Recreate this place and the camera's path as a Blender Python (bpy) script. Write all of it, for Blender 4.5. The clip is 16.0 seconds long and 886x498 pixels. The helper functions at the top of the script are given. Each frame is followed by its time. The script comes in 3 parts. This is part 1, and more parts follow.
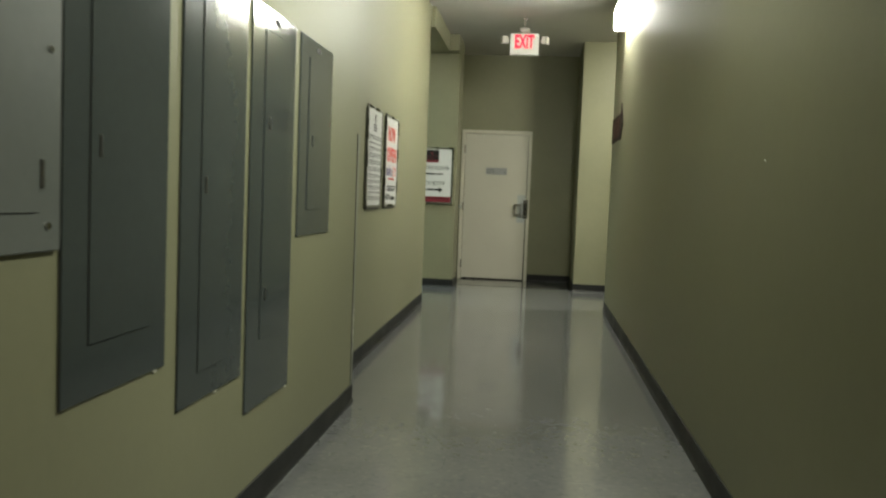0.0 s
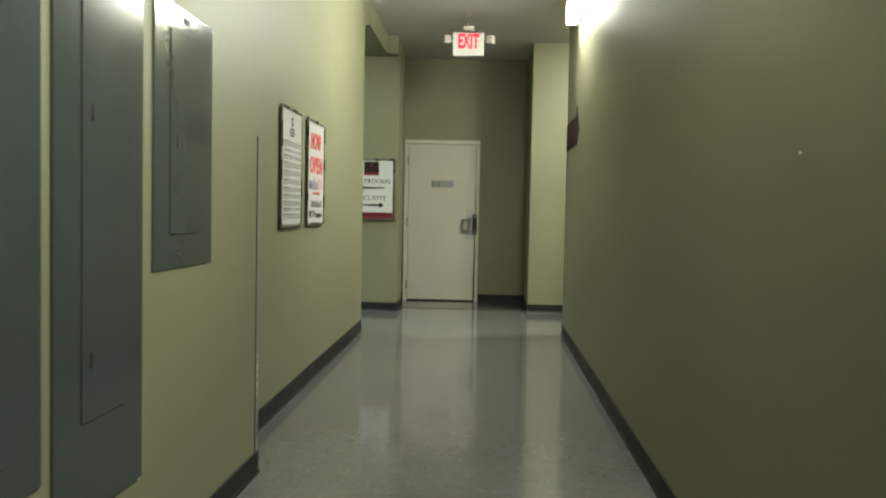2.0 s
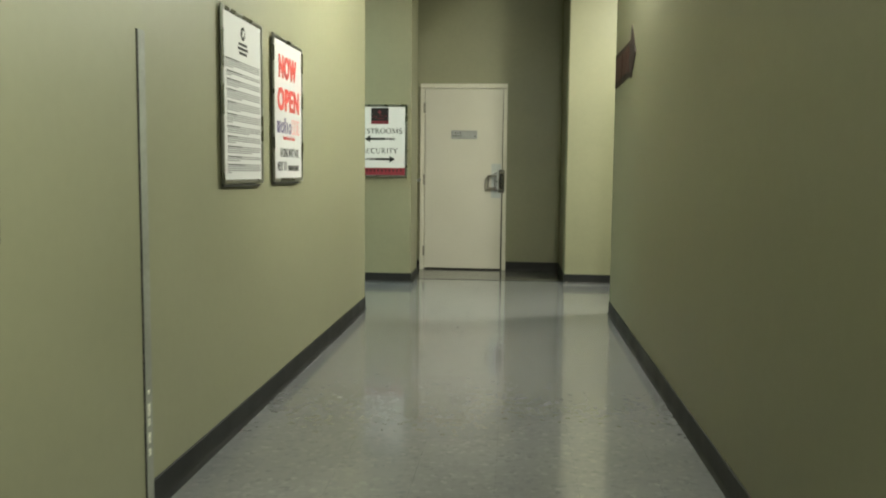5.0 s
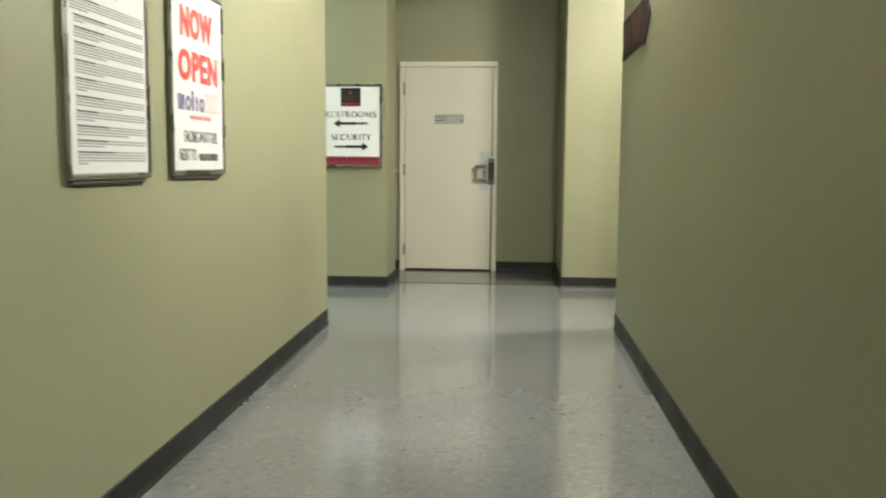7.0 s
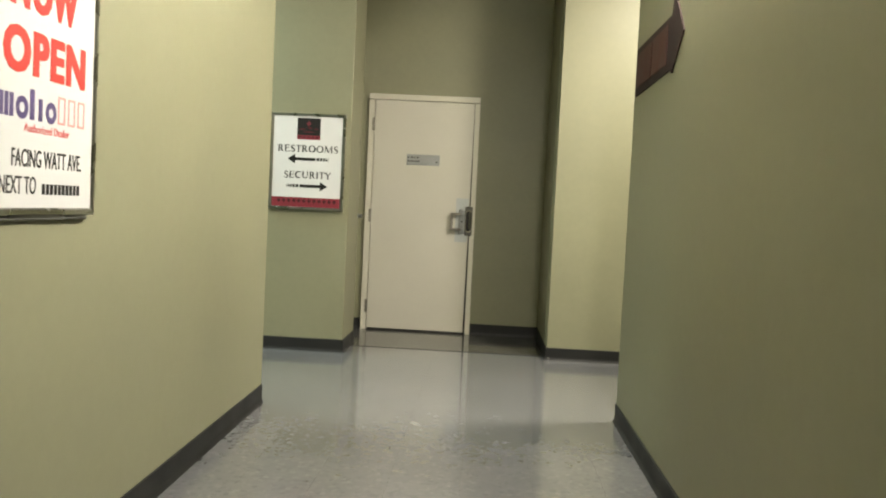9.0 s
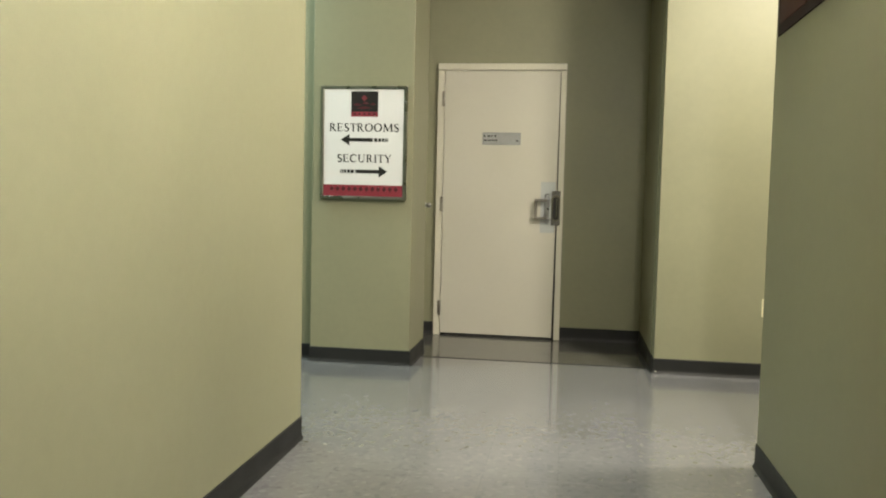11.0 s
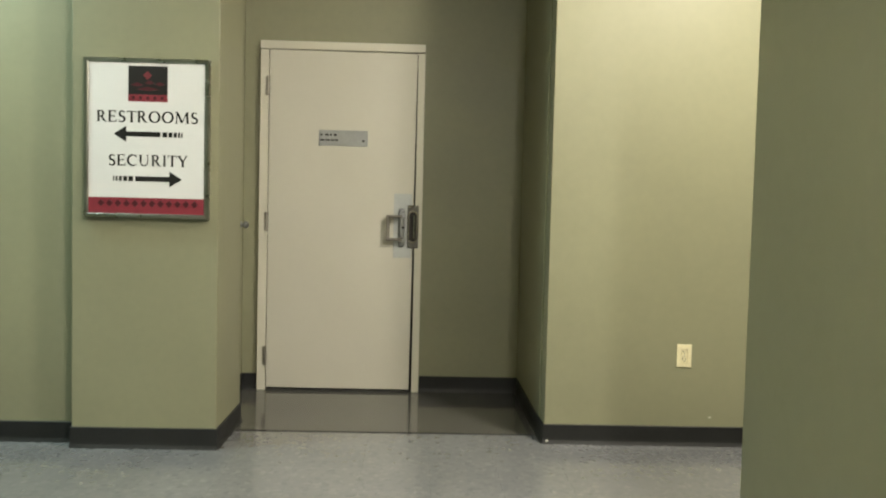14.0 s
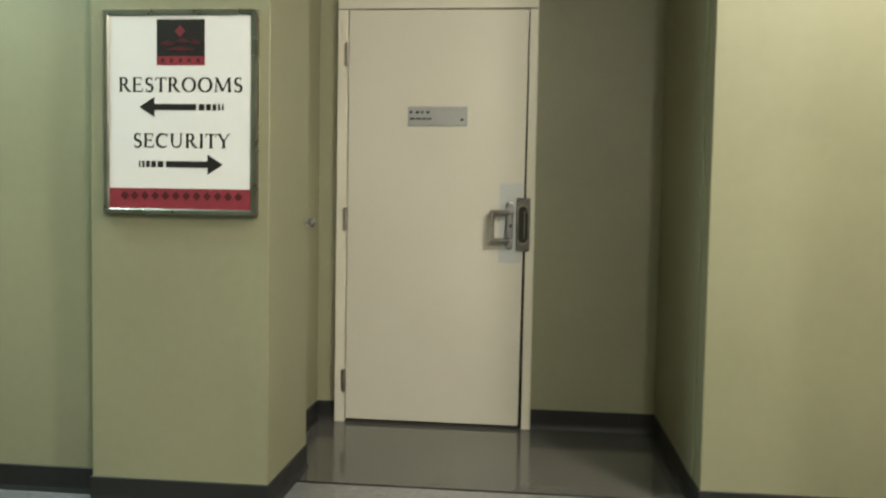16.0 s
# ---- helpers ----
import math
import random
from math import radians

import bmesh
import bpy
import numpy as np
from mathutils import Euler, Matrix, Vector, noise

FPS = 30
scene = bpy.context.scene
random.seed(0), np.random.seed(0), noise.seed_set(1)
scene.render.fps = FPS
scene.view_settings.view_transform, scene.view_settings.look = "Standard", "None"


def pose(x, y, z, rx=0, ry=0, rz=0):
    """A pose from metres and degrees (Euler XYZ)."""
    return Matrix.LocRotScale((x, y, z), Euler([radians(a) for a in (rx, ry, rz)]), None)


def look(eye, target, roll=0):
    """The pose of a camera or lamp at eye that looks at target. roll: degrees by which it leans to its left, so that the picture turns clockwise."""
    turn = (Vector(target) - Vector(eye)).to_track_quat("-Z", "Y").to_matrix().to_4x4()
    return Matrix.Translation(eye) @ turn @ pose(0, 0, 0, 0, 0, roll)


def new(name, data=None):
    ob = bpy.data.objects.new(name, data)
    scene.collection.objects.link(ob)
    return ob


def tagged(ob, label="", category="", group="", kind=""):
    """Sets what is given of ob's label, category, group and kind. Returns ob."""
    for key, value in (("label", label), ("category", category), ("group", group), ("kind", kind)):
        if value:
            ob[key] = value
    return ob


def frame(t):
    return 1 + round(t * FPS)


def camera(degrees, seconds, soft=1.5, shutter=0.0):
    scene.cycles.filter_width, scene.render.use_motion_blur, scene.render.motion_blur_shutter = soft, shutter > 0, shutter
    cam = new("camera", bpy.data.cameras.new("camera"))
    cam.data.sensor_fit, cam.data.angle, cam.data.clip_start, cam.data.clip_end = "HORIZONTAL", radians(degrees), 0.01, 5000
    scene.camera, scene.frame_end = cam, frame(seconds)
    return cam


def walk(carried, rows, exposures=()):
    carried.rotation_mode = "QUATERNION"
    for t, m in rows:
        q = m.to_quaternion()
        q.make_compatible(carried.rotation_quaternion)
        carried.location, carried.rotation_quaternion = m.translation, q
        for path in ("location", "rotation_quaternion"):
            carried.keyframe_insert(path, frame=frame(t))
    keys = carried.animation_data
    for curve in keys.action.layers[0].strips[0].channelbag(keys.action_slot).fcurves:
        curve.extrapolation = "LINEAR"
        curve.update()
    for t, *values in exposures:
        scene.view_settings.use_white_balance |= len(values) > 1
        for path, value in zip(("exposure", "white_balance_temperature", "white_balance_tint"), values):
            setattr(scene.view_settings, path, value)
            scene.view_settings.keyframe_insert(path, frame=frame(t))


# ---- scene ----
cam = camera(55.3, 16.0, soft=2.0, shutter=0.5)
PATH = [
    (0, (0.203, -0.256, 1.183), (-0.013, 1.728, 1.061), 2.2),
    (0.5, (0.216, -0.04, 1.169), (0.079, 1.947, 0.99), 2.7),
    (1, (0.141, 0.207, 1.186), (0.08, 2.199, 1.019), 4.6),
    (1.5, (0.164, 0.442, 1.169), (0.045, 2.434, 1.038), 2.1),
    (2, (0.226, 0.676, 1.188), (0.12, 2.672, 1.105), 1.1),
    (2.5, (0.211, 0.882, 1.203), (0.188, 2.881, 1.171), 1.7),
    (3, (0.161, 1.133, 1.193), (0.1, 3.127, 1.053), 1.2),
    (3.5, (0.212, 1.41, 1.189), (-0.001, 3.395, 1.071), 0.8),
    (4, (0.211, 1.663, 1.155), (0.042, 3.649, 0.989), 2.3),
    (4.5, (0.159, 1.948, 1.169), (0.057, 3.937, 0.981), 1.9),
    (4.7, (0.177, 2.037, 1.141), (0.021, 4.023, 0.957), 0.7),
    (6.8, (0.251, 3.203, 1.157), (0.06, 5.187, 0.988), 0.3),
    (7, (0.254, 3.272, 1.148), (0.094, 5.255, 0.943), 0.4),
    (7.5, (0.192, 3.565, 1.157), (0.14, 5.561, 1.03), 2.7),
    (8, (0.195, 3.806, 1.135), (0.06, 5.793, 0.953), 0.9),
    (8.5, (0.243, 4.08, 1.162), (0.048, 6.063, 0.983), -0.2),
    (9, (0.197, 4.376, 1.163), (0.099, 6.371, 1.066), 2.8),
    (9.5, (0.175, 4.597, 1.151), (0.06, 6.587, 0.983), 1.4),
    (9.7, (0.174, 4.742, 1.141), (-0.044, 6.726, 1.016), 0.6),
    (12, (0.159, 5.844, 1.154), (-0.149, 7.816, 1.022), 1.4),
    (12.5, (0.092, 6.128, 1.171), (-0.116, 8.112, 1.035), 1.5),
    (13, (0.139, 6.418, 1.168), (-0.047, 8.406, 1.053), 0.6),
    (13.5, (0.147, 6.647, 1.163), (0.093, 8.642, 1.032), 1.2),
    (14, (0.067, 6.86, 1.188), (0.128, 8.857, 1.086), 1.4),
    (14.5, (0.096, 7.093, 1.173), (-0.011, 9.089, 1.103), -0.2),
    (15, (0.152, 7.327, 1.18), (-0.108, 9.307, 1.084), -0.1),
    (15.5, (0.094, 7.629, 1.18), (-0.033, 9.624, 1.13), 3.0),
    (16, (0.079, 7.875, 1.159), (-0.128, 9.861, 1.048), 1.0),
]
walk(cam, [(t, look(eye, target, roll)) for t, eye, target, roll in PATH],
     [(0, -0.90, 6500, 5), (1, -0.95, 6500, 3), (1.5, -0.74, 6500, 3), (2.5, -0.73, 6500, 2), (3, -0.91, 6500, 1), (3.5, -0.63, 6500, 1), (4.5, -0.44, 6500, 2),
      (7, 0.03, 6500, 10), (8.5, -0.12, 6800, 14), (12, -0.09, 6800, 14), (16, -0.20, 6650, 12)])

# ---- light ----
world = bpy.data.worlds.new("world")
scene.world = world
world.use_nodes = True
world.node_tree.nodes["Background"].inputs[0].default_value = (0.02, 0.02, 0.02, 1)


def area_lamp(name, place, target, width, depth, watts, colour):
    data = bpy.data.lights.new(name, "AREA")
    data.shape, data.size, data.size_y = "RECTANGLE", width, depth
    data.energy, data.color = watts, colour
    ob = new(name, data)
    ob.matrix_world = look(place, target)
    return ob


# ceiling fixtures of the side corridors and of the corridor behind the start
LAMP_RADIANCE = 255.0
area_lamp("corridor_light_right", (1.80, 9.42, 3.22), (1.75, 9.60, 2.22), 0.4, 0.3, 172, (1.0, 0.965, 0.82))
area_lamp("corridor_light_left", (-2.9, 10.3, 2.98), (-2.9, 10.3001, 0), 1.2, 0.3, 96, (0.74, 1.0, 0.94))
area_lamp("corridor_light_start", (0.84, 2.8, 2.95), (-0.7, 2.8, 1.2), 1.25, 0.16, 122, (0.98, 1.0, 0.84))
area_lamp("corridor_light_behind", (0.1, -2.6, 3.2), (0.1, -2.5999, 0), 0.3, 1.2, 85, (1.0, 0.86, 0.62))

# ---- materials ----


def material(name, colour, rough=0.5, metal=0.0, spec=0.5):
    m = bpy.data.materials.new(name)
    m.use_nodes = True
    b = m.node_tree.nodes["Principled BSDF"]
    b.inputs["Base Color"].default_value = (*colour, 1)
    b.inputs["Roughness"].default_value = rough
    b.inputs["Metallic"].default_value = metal
    b.inputs["Specular IOR Level"].default_value = spec
    return m


def worn(name, colour, rough=0.5, metal=0.0, spec=0.5, stain=(1.5, 0.10), grain=(60.0, 0.05), bump=(120.0, 0.05), rough_var=0.08, stretch=(1, 1, 1)):
    """A surface with large stains, fine grain, fine relief and uneven gloss."""
    m = material(name, colour, rough, metal, spec)
    nodes, links = m.node_tree.nodes, m.node_tree.links
    b = nodes["Principled BSDF"]
    geo = nodes.new("ShaderNodeNewGeometry")
    scale = nodes.new("ShaderNodeVectorMath")
    scale.operation = "MULTIPLY"
    scale.inputs[1].default_value = stretch
    links.new(geo.outputs["Position"], scale.inputs[0])

    def tex(s, detail):
        n = nodes.new("ShaderNodeTexNoise")
        n.inputs["Scale"].default_value = s
        n.inputs["Detail"].default_value = detail
        links.new(scale.outputs[0], n.inputs["Vector"])
        return n

    def spread(source, low, high):
        r = nodes.new("ShaderNodeMapRange")
        r.inputs["From Min"].default_value, r.inputs["From Max"].default_value = 0.3, 0.7
        r.inputs["To Min"].default_value, r.inputs["To Max"].default_value = low, high
        links.new(source, r.inputs["Value"])
        return r.outputs[0]

    big, fine, relief = tex(stain[0], 5), tex(grain[0], 3), tex(bump[0], 4)
    product = nodes.new("ShaderNodeMath")
    product.operation = "MULTIPLY"
    links.new(spread(big.outputs["Fac"], 1 - stain[1], 1 + stain[1]), product.inputs[0])
    links.new(spread(fine.outputs["Fac"], 1 - grain[1], 1 + grain[1]), product.inputs[1])
    tint = nodes.new("ShaderNodeVectorMath")
    tint.operation = "SCALE"
    tint.inputs[0].default_value = colour
    links.new(product.outputs[0], tint.inputs["Scale"])
    links.new(tint.outputs[0], b.inputs["Base Color"])
    links.new(spread(big.outputs["Fac"], rough - rough_var, rough + rough_var), b.inputs["Roughness"])
    bp = nodes.new("ShaderNodeBump")
    bp.inputs["Strength"].default_value = bump[1]
    bp.inputs["Distance"].default_value = 0.004
    links.new(relief.outputs["Fac"], bp.inputs["Height"])
    links.new(bp.outputs[0], b.inputs["Normal"])
    return m


def vinyl_floor():
    """Polished grey composition tile with pale and dark chips, faint tone steps from tile to tile, a slightly wavy wax coat."""
    m = material("vinyl_tile", (0.3, 0.3, 0.29), 0.16, spec=0.6)
    nodes, links = m.node_tree.nodes, m.node_tree.links
    b = nodes["Principled BSDF"]
    geo, info = nodes.new("ShaderNodeNewGeometry"), nodes.new("ShaderNodeObjectInfo")
    chips = nodes.new("ShaderNodeTexVoronoi")
    chips.inputs["Scale"].default_value = 48
    stretch = nodes.new("ShaderNodeTexNoise")
    stretch.inputs["Scale"].default_value, stretch.inputs["Detail"].default_value = 38, 6
    stains = nodes.new("ShaderNodeTexNoise")
    stains.inputs["Scale"].default_value, stains.inputs["Detail"].default_value = 1.4, 5
    scuffs = nodes.new("ShaderNodeTexNoise")
    scuffs.inputs["Scale"].default_value, scuffs.inputs["Detail"].default_value = 9.0, 8
    waves = nodes.new("ShaderNodeTexNoise")
    waves.inputs["Scale"].default_value, waves.inputs["Detail"].default_value = 5.0, 2
    for n in (chips, stretch, stains, scuffs, waves):
        links.new(geo.outputs["Position"], n.inputs["Vector"])
    ramp = nodes.new("ShaderNodeValToRGB")
    e = ramp.color_ramp.elements
    e[0].position, e[0].color = 0.0, (0.131, 0.134, 0.139, 1)
    e[1].position, e[1].color = 1.0, (0.367, 0.361, 0.353, 1)
    for at, c in ((0.14, (0.181, 0.184, 0.191, 1)), (0.3, (0.226, 0.229, 0.234, 1)), (0.72, (0.246, 0.248, 0.253, 1)), (0.86, (0.296, 0.295, 0.296, 1))):
        x = ramp.color_ramp.elements.new(at)
        x.color = c
    links.new(chips.outputs["Color"], ramp.inputs["Fac"])
    mixed = nodes.new("ShaderNodeMix")
    mixed.data_type = "RGBA"
    mixed.inputs[6].default_value = (0.216, 0.219, 0.225, 1)
    links.new(stretch.outputs["Fac"], mixed.inputs[0])
    links.new(ramp.outputs[0], mixed.inputs[7])

    def spread(source, low, high, a=0.3, z=0.7):
        r = nodes.new("ShaderNodeMapRange")
        r.inputs["From Min"].default_value, r.inputs["From Max"].default_value = a, z
        r.inputs["To Min"].default_value, r.inputs["To Max"].default_value = low, high
        links.new(source, r.inputs["Value"])
        return r.outputs[0]

    product = nodes.new("ShaderNodeMath")
    product.operation = "MULTIPLY"
    links.new(spread(stains.outputs["Fac"], 0.62, 0.76), product.inputs[0])
    links.new(spread(info.outputs["Random"], 0.97, 1.03, 0, 1), product.inputs[1])
    tint = nodes.new("ShaderNodeVectorMath")
    tint.operation = "SCALE"
    links.new(mixed.outputs[2], tint.inputs[0])
    links.new(product.outputs[0], tint.inputs["Scale"])
    links.new(tint.outputs[0], b.inputs["Base Color"])
    links.new(spread(scuffs.outputs["Fac"], 0.12, 0.20), b.inputs["Roughness"])
    b.inputs["Coat Weight"].default_value, b.inputs["Coat Roughness"].default_value = 0.4, 0.06
    bump = nodes.new("ShaderNodeBump")
    bump.inputs["Strength"].default_value, bump.inputs["Distance"].default_value = 0.05, 0.002
    links.new(waves.outputs["Fac"], bump.inputs["Height"])
    links.new(bump.outputs[0], b.inputs["Normal"])
    return m


def glowing(name, colour, strength):
    m = material(name, colour, 0.4)
    b = m.node_tree.nodes["Principled BSDF"]
    b.inputs["Emission Color"].default_value = (*colour, 1)
    b.inputs["Emission Strength"].default_value = strength
    return m


PAINT = worn("sage_wall_paint", (0.212, 0.208, 0.130), 0.5, spec=0.5, stain=(1.3, 0.07), grain=(25, 0.02), bump=(140, 0.10), rough_var=0.03)
CEILING = worn("ceiling_paint", (0.50, 0.485, 0.44), 0.8, stain=(0.7, 0.06), grain=(40, 0.03), bump=(90, 0.15))
RUBBER = worn("black_rubber_base", (0.014, 0.0145, 0.014), 0.55, spec=0.28, stain=(3, 0.25), grain=(90, 0.12), bump=(60, 0.08))
VINYL = vinyl_floor()
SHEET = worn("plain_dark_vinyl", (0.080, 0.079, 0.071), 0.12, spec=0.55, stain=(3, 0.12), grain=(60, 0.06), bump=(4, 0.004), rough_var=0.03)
GAP = material("dark_joint", (0.02, 0.02, 0.018), 0.9)
SEAM = worn("dark_seam", (0.014, 0.013, 0.011), 0.75, spec=0.15, stain=(8, 0.3))
DOOR_PAINT = worn("cream_door_paint", (0.495, 0.478, 0.405), 0.38, stain=(1.2, 0.04), grain=(30, 0.008), bump=(60, 0.03))
FRAME_PAINT = worn("cream_frame_paint", (0.54, 0.52, 0.43), 0.36, stain=(2, 0.05), grain=(30, 0.01), bump=(60, 0.06), rough_var=0.05)
STEEL = worn("brushed_steel", (0.36, 0.37, 0.38), 0.32, 1.0, stain=(4, 0.1), grain=(200, 0.1), bump=(300, 0.05), stretch=(1, 1, 0.1))
CHROME = worn("polished_chrome", (0.62, 0.62, 0.62), 0.16, 1.0, stain=(6, 0.1), rough_var=0.05)
ALU = worn("pale_aluminium_plate", (0.40, 0.42, 0.42), 0.45, 0.35, stain=(5, 0.08), grain=(150, 0.06))
PLATE = worn("grey_name_plate", (0.30, 0.31, 0.31), 0.35, 0.6, stain=(7, 0.08))
HINGE = worn("dull_hinge_metal", (0.30, 0.28, 0.24), 0.4, 0.9, stain=(20, 0.2))
PANEL = worn("dark_grey_enamel", (0.053, 0.062, 0.063), 0.12, spec=0.4, stain=(2.2, 0.07), grain=(35, 0.03), bump=(3, 0.0006), rough_var=0.04)
PANEL_LIGHT = worn("light_grey_enamel", (0.135, 0.145, 0.14), 0.33, stain=(2.2, 0.07), grain=(35, 0.03), bump=(50, 0.035), rough_var=0.03)
GUARD_METAL = worn("dark_guard_metal", (0.13, 0.127, 0.118), 0.33, 0.9, stain=(18, 0.25), grain=(120, 0.1))
HANDLE = worn("dull_handle_metal", (0.22, 0.205, 0.18), 0.42, 0.8, stain=(12, 0.15), grain=(120, 0.1))
LATCH = worn("dark_latch_metal", (0.10, 0.105, 0.10), 0.35, 0.7, stain=(20, 0.2))
FRAME_METAL = worn("dark_satin_frame", (0.27, 0.27, 0.24), 0.30, 1.0, stain=(6, 0.15), grain=(80, 0.05))
BACKING = worn("dark_backing", (0.07, 0.07, 0.06), 0.6, stain=(8, 0.1))
PAPER = worn("white_poster_sheet", (0.60, 0.60, 0.585), 0.32, stain=(2, 0.01), grain=(30, 0.005), bump=(3, 0.004), rough_var=0.01)
BLACK = material("black_print", (0.014, 0.013, 0.012), 0.5, spec=0.2)
GREY_INK = material("grey_print", (0.31, 0.31, 0.305), 0.6, spec=0.2)
HEAD_INK = material("dark_grey_print", (0.13, 0.13, 0.125), 0.6, spec=0.2)
RED_INK = material("red_print", (0.60, 0.045, 0.035), 0.4)
PURPLE_INK = material("purple_print", (0.075, 0.05, 0.15), 0.4)
PINK_INK = material("pale_red_print", (0.75, 0.30, 0.28), 0.4)
MAROON = worn("maroon_print", (0.185, 0.026, 0.036), 0.5, spec=0.2, stain=(12, 0.1))
BADGE_RED = material("badge_red", (0.13, 0.025, 0.03), 0.5, spec=0.2)
DARK_RED = material("dark_red_print", (0.060, 0.012, 0.015), 0.5, spec=0.2)
BROWN = worn("dark_brown_sign", (0.022, 0.013, 0.011), 0.75, spec=0.15, stain=(6, 0.3))
BROWN_PANEL = worn("red_brown_sign", (0.050, 0.018, 0.012), 0.7, spec=0.2, stain=(6, 0.3))
IVORY = worn("ivory_plastic", (0.72, 0.66, 0.44), 0.35, stain=(20, 0.05))
WHITE_PLASTIC = worn("white_plastic", (0.70, 0.70, 0.66), 0.4, stain=(10, 0.05))
GUARD = worn("worn_corner_guard", (0.215, 0.218, 0.185), 0.45, stain=(9, 0.2), grain=(60, 0.1))
DULL_PINK = worn("dull_beige_mount", (0.27, 0.22, 0.20), 0.5, stain=(15, 0.1))
LAMP_HEAD = worn("aged_lamp_plastic", (0.46, 0.43, 0.38), 0.4, stain=(15, 0.08))
CHIP = worn("bare_plaster_chip", (0.66, 0.64, 0.55), 0.8, stain=(60, 0.2))
TUBE = glowing("lit_diffuser", (1.0, 0.98, 0.89), LAMP_RADIANCE)
RED_GLOW = glowing("lit_red_letters", (0.9, 0.015, 0.05), 1.5)

# ---- building blocks ----


def add_box(bm, x0, x1, y0, y1, z0, z1, bevel=0.0, segments=1):
    made = bmesh.ops.create_cube(bm, size=1)["verts"]
    for v in made:
        v.co = (x0 + (v.co.x + 0.5) * (x1 - x0), y0 + (v.co.y + 0.5) * (y1 - y0), z0 + (v.co.z + 0.5) * (z1 - z0))
    if bevel:
        edges = list({e for v in made for e in v.link_edges})
        bmesh.ops.bevel(bm, geom=edges, offset=bevel, segments=segments, affect="EDGES", profile=0.5)
    return bm


def add_rod(bm, a, b, r0, r1=None, sides=16):
    a, b = Vector(a), Vector(b)
    m = Matrix.Translation((a + b) / 2) @ (b - a).to_track_quat("Z", "Y").to_matrix().to_4x4()
    bmesh.ops.create_cone(bm, cap_ends=True, segments=sides, radius1=r0, radius2=r0 if r1 is None else r1, depth=(b - a).length, matrix=m)
    return bm


def add_prism(bm, points, shift):
    """A solid from a flat outline of 3D points, pushed along shift."""
    low = [bm.verts.new(p) for p in points]
    high = [bm.verts.new(Vector(p) + Vector(shift)) for p in points]
    n = len(points)
    bm.faces.new(low[::-1])
    bm.faces.new(high)
    for i in range(n):
        bm.faces.new((low[i], low[(i + 1) % n], high[(i + 1) % n], high[i]))
    return bm


def box(*args, **kw):
    return add_box(bmesh.new(), *args, **kw)


def mesh_of(name, bm, mat):
    bmesh.ops.recalc_face_normals(bm, faces=bm.faces)
    me = bpy.data.meshes.new(name)
    bm.to_mesh(me)
    bm.free()
    me.materials.append(mat)
    return me


def structure(name, bm, mat, label=""):
    return tagged(new(name, mesh_of(name, bm, mat)), label=label, kind="structure")


def thing(name, place, label, category, group="", kind=""):
    ob = new(name)
    ob.empty_display_size = 0.05
    ob.location = place
    return tagged(ob, label, category, group, kind)


def origin_of(ob):
    m = Matrix.Translation(ob.location)
    return origin_of(ob.parent) @ ob.matrix_parent_inverse @ m if ob.parent else m


def part(name, bm, mat, parent, label=""):
    """One mesh, given in world coordinates, as a part of a thing or of a part."""
    ob = new(name, bm if isinstance(bm, bpy.types.Mesh) else mesh_of(name, bm, mat))
    ob.parent = parent
    ob.matrix_parent_inverse = origin_of(parent).inverted()
    return tagged(ob, label)


FACING_X = Matrix(((0, 0, 1, 0), (1, 0, 0, 0), (0, 1, 0, 0), (0, 0, 0, 1)))   # text on a wall that faces +x
FACING_Y = Matrix(((1, 0, 0, 0), (0, 0, -1, 0), (0, 1, 0, 0), (0, 0, 0, 1)))  # text on a wall that faces -y


def lettering(body, mat, facing, left, right, bottom, top, plane, depth=0.0012, bold=0.0, spacing=1.0):
    """Letters of the built-in font as a mesh, fitted into a box on a wall plane."""
    curve = bpy.data.curves.new("letters", "FONT")
    curve.body, curve.extrude, curve.offset = body, 0.02, bold
    curve.resolution_u = 3
    curve.space_character = spacing
    temp = new("letters", curve)
    me = bpy.data.meshes.new_from_object(temp.evaluated_get(bpy.context.evaluated_depsgraph_get()))
    bpy.data.objects.remove(temp)
    bpy.data.curves.remove(curve)
    co = np.empty(len(me.vertices) * 3)
    me.vertices.foreach_get("co", co)
    co = co.reshape(-1, 3)
    low, high = co.min(0), co.max(0)
    co = (co - low) / np.maximum(high - low, 1e-6) * (right - left, top - bottom, depth) + (left, bottom, 0)
    rot = np.array(facing.to_3x3())
    co = co @ rot.T
    co[:, 0 if facing is FACING_X else 1] += plane
    me.vertices.foreach_set("co", co.ravel())
    me.update()
    me.materials.clear()
    me.materials.append(mat)
    return me


# ---- plan ----
CEIL = 3.28
LEFT_NEAR, STEP_Y = -0.803, 4.425
LEFT_END, RIGHT_END = 9.13, 9.17
BACK = 12.21


def right_x(y):
    return 0.983 + 0.001 * (y - 5.0)


def left_x(y):
    return -0.998 - 0.0105 * (y - 5.0)


def wall(name, plan, z0=0.0, z1=CEIL + 0.002, mat=PAINT, label=""):
    bm = bmesh.new()
    add_prism(bm, [(x, y, z0) for x, y in plan], (0, 0, z1 - z0))
    upright = [e for e in bm.edges if abs(e.verts[0].co.z - e.verts[1].co.z) > 1]
    bmesh.ops.bevel(bm, geom=upright, offset=0.004, segments=2, affect="EDGES", profile=0.5)
    return structure(name, bm, mat, label)


def rect(x0, x1, y0, y1):
    return [(x0, y0), (x1, y0), (x1, y1), (x0, y1)]


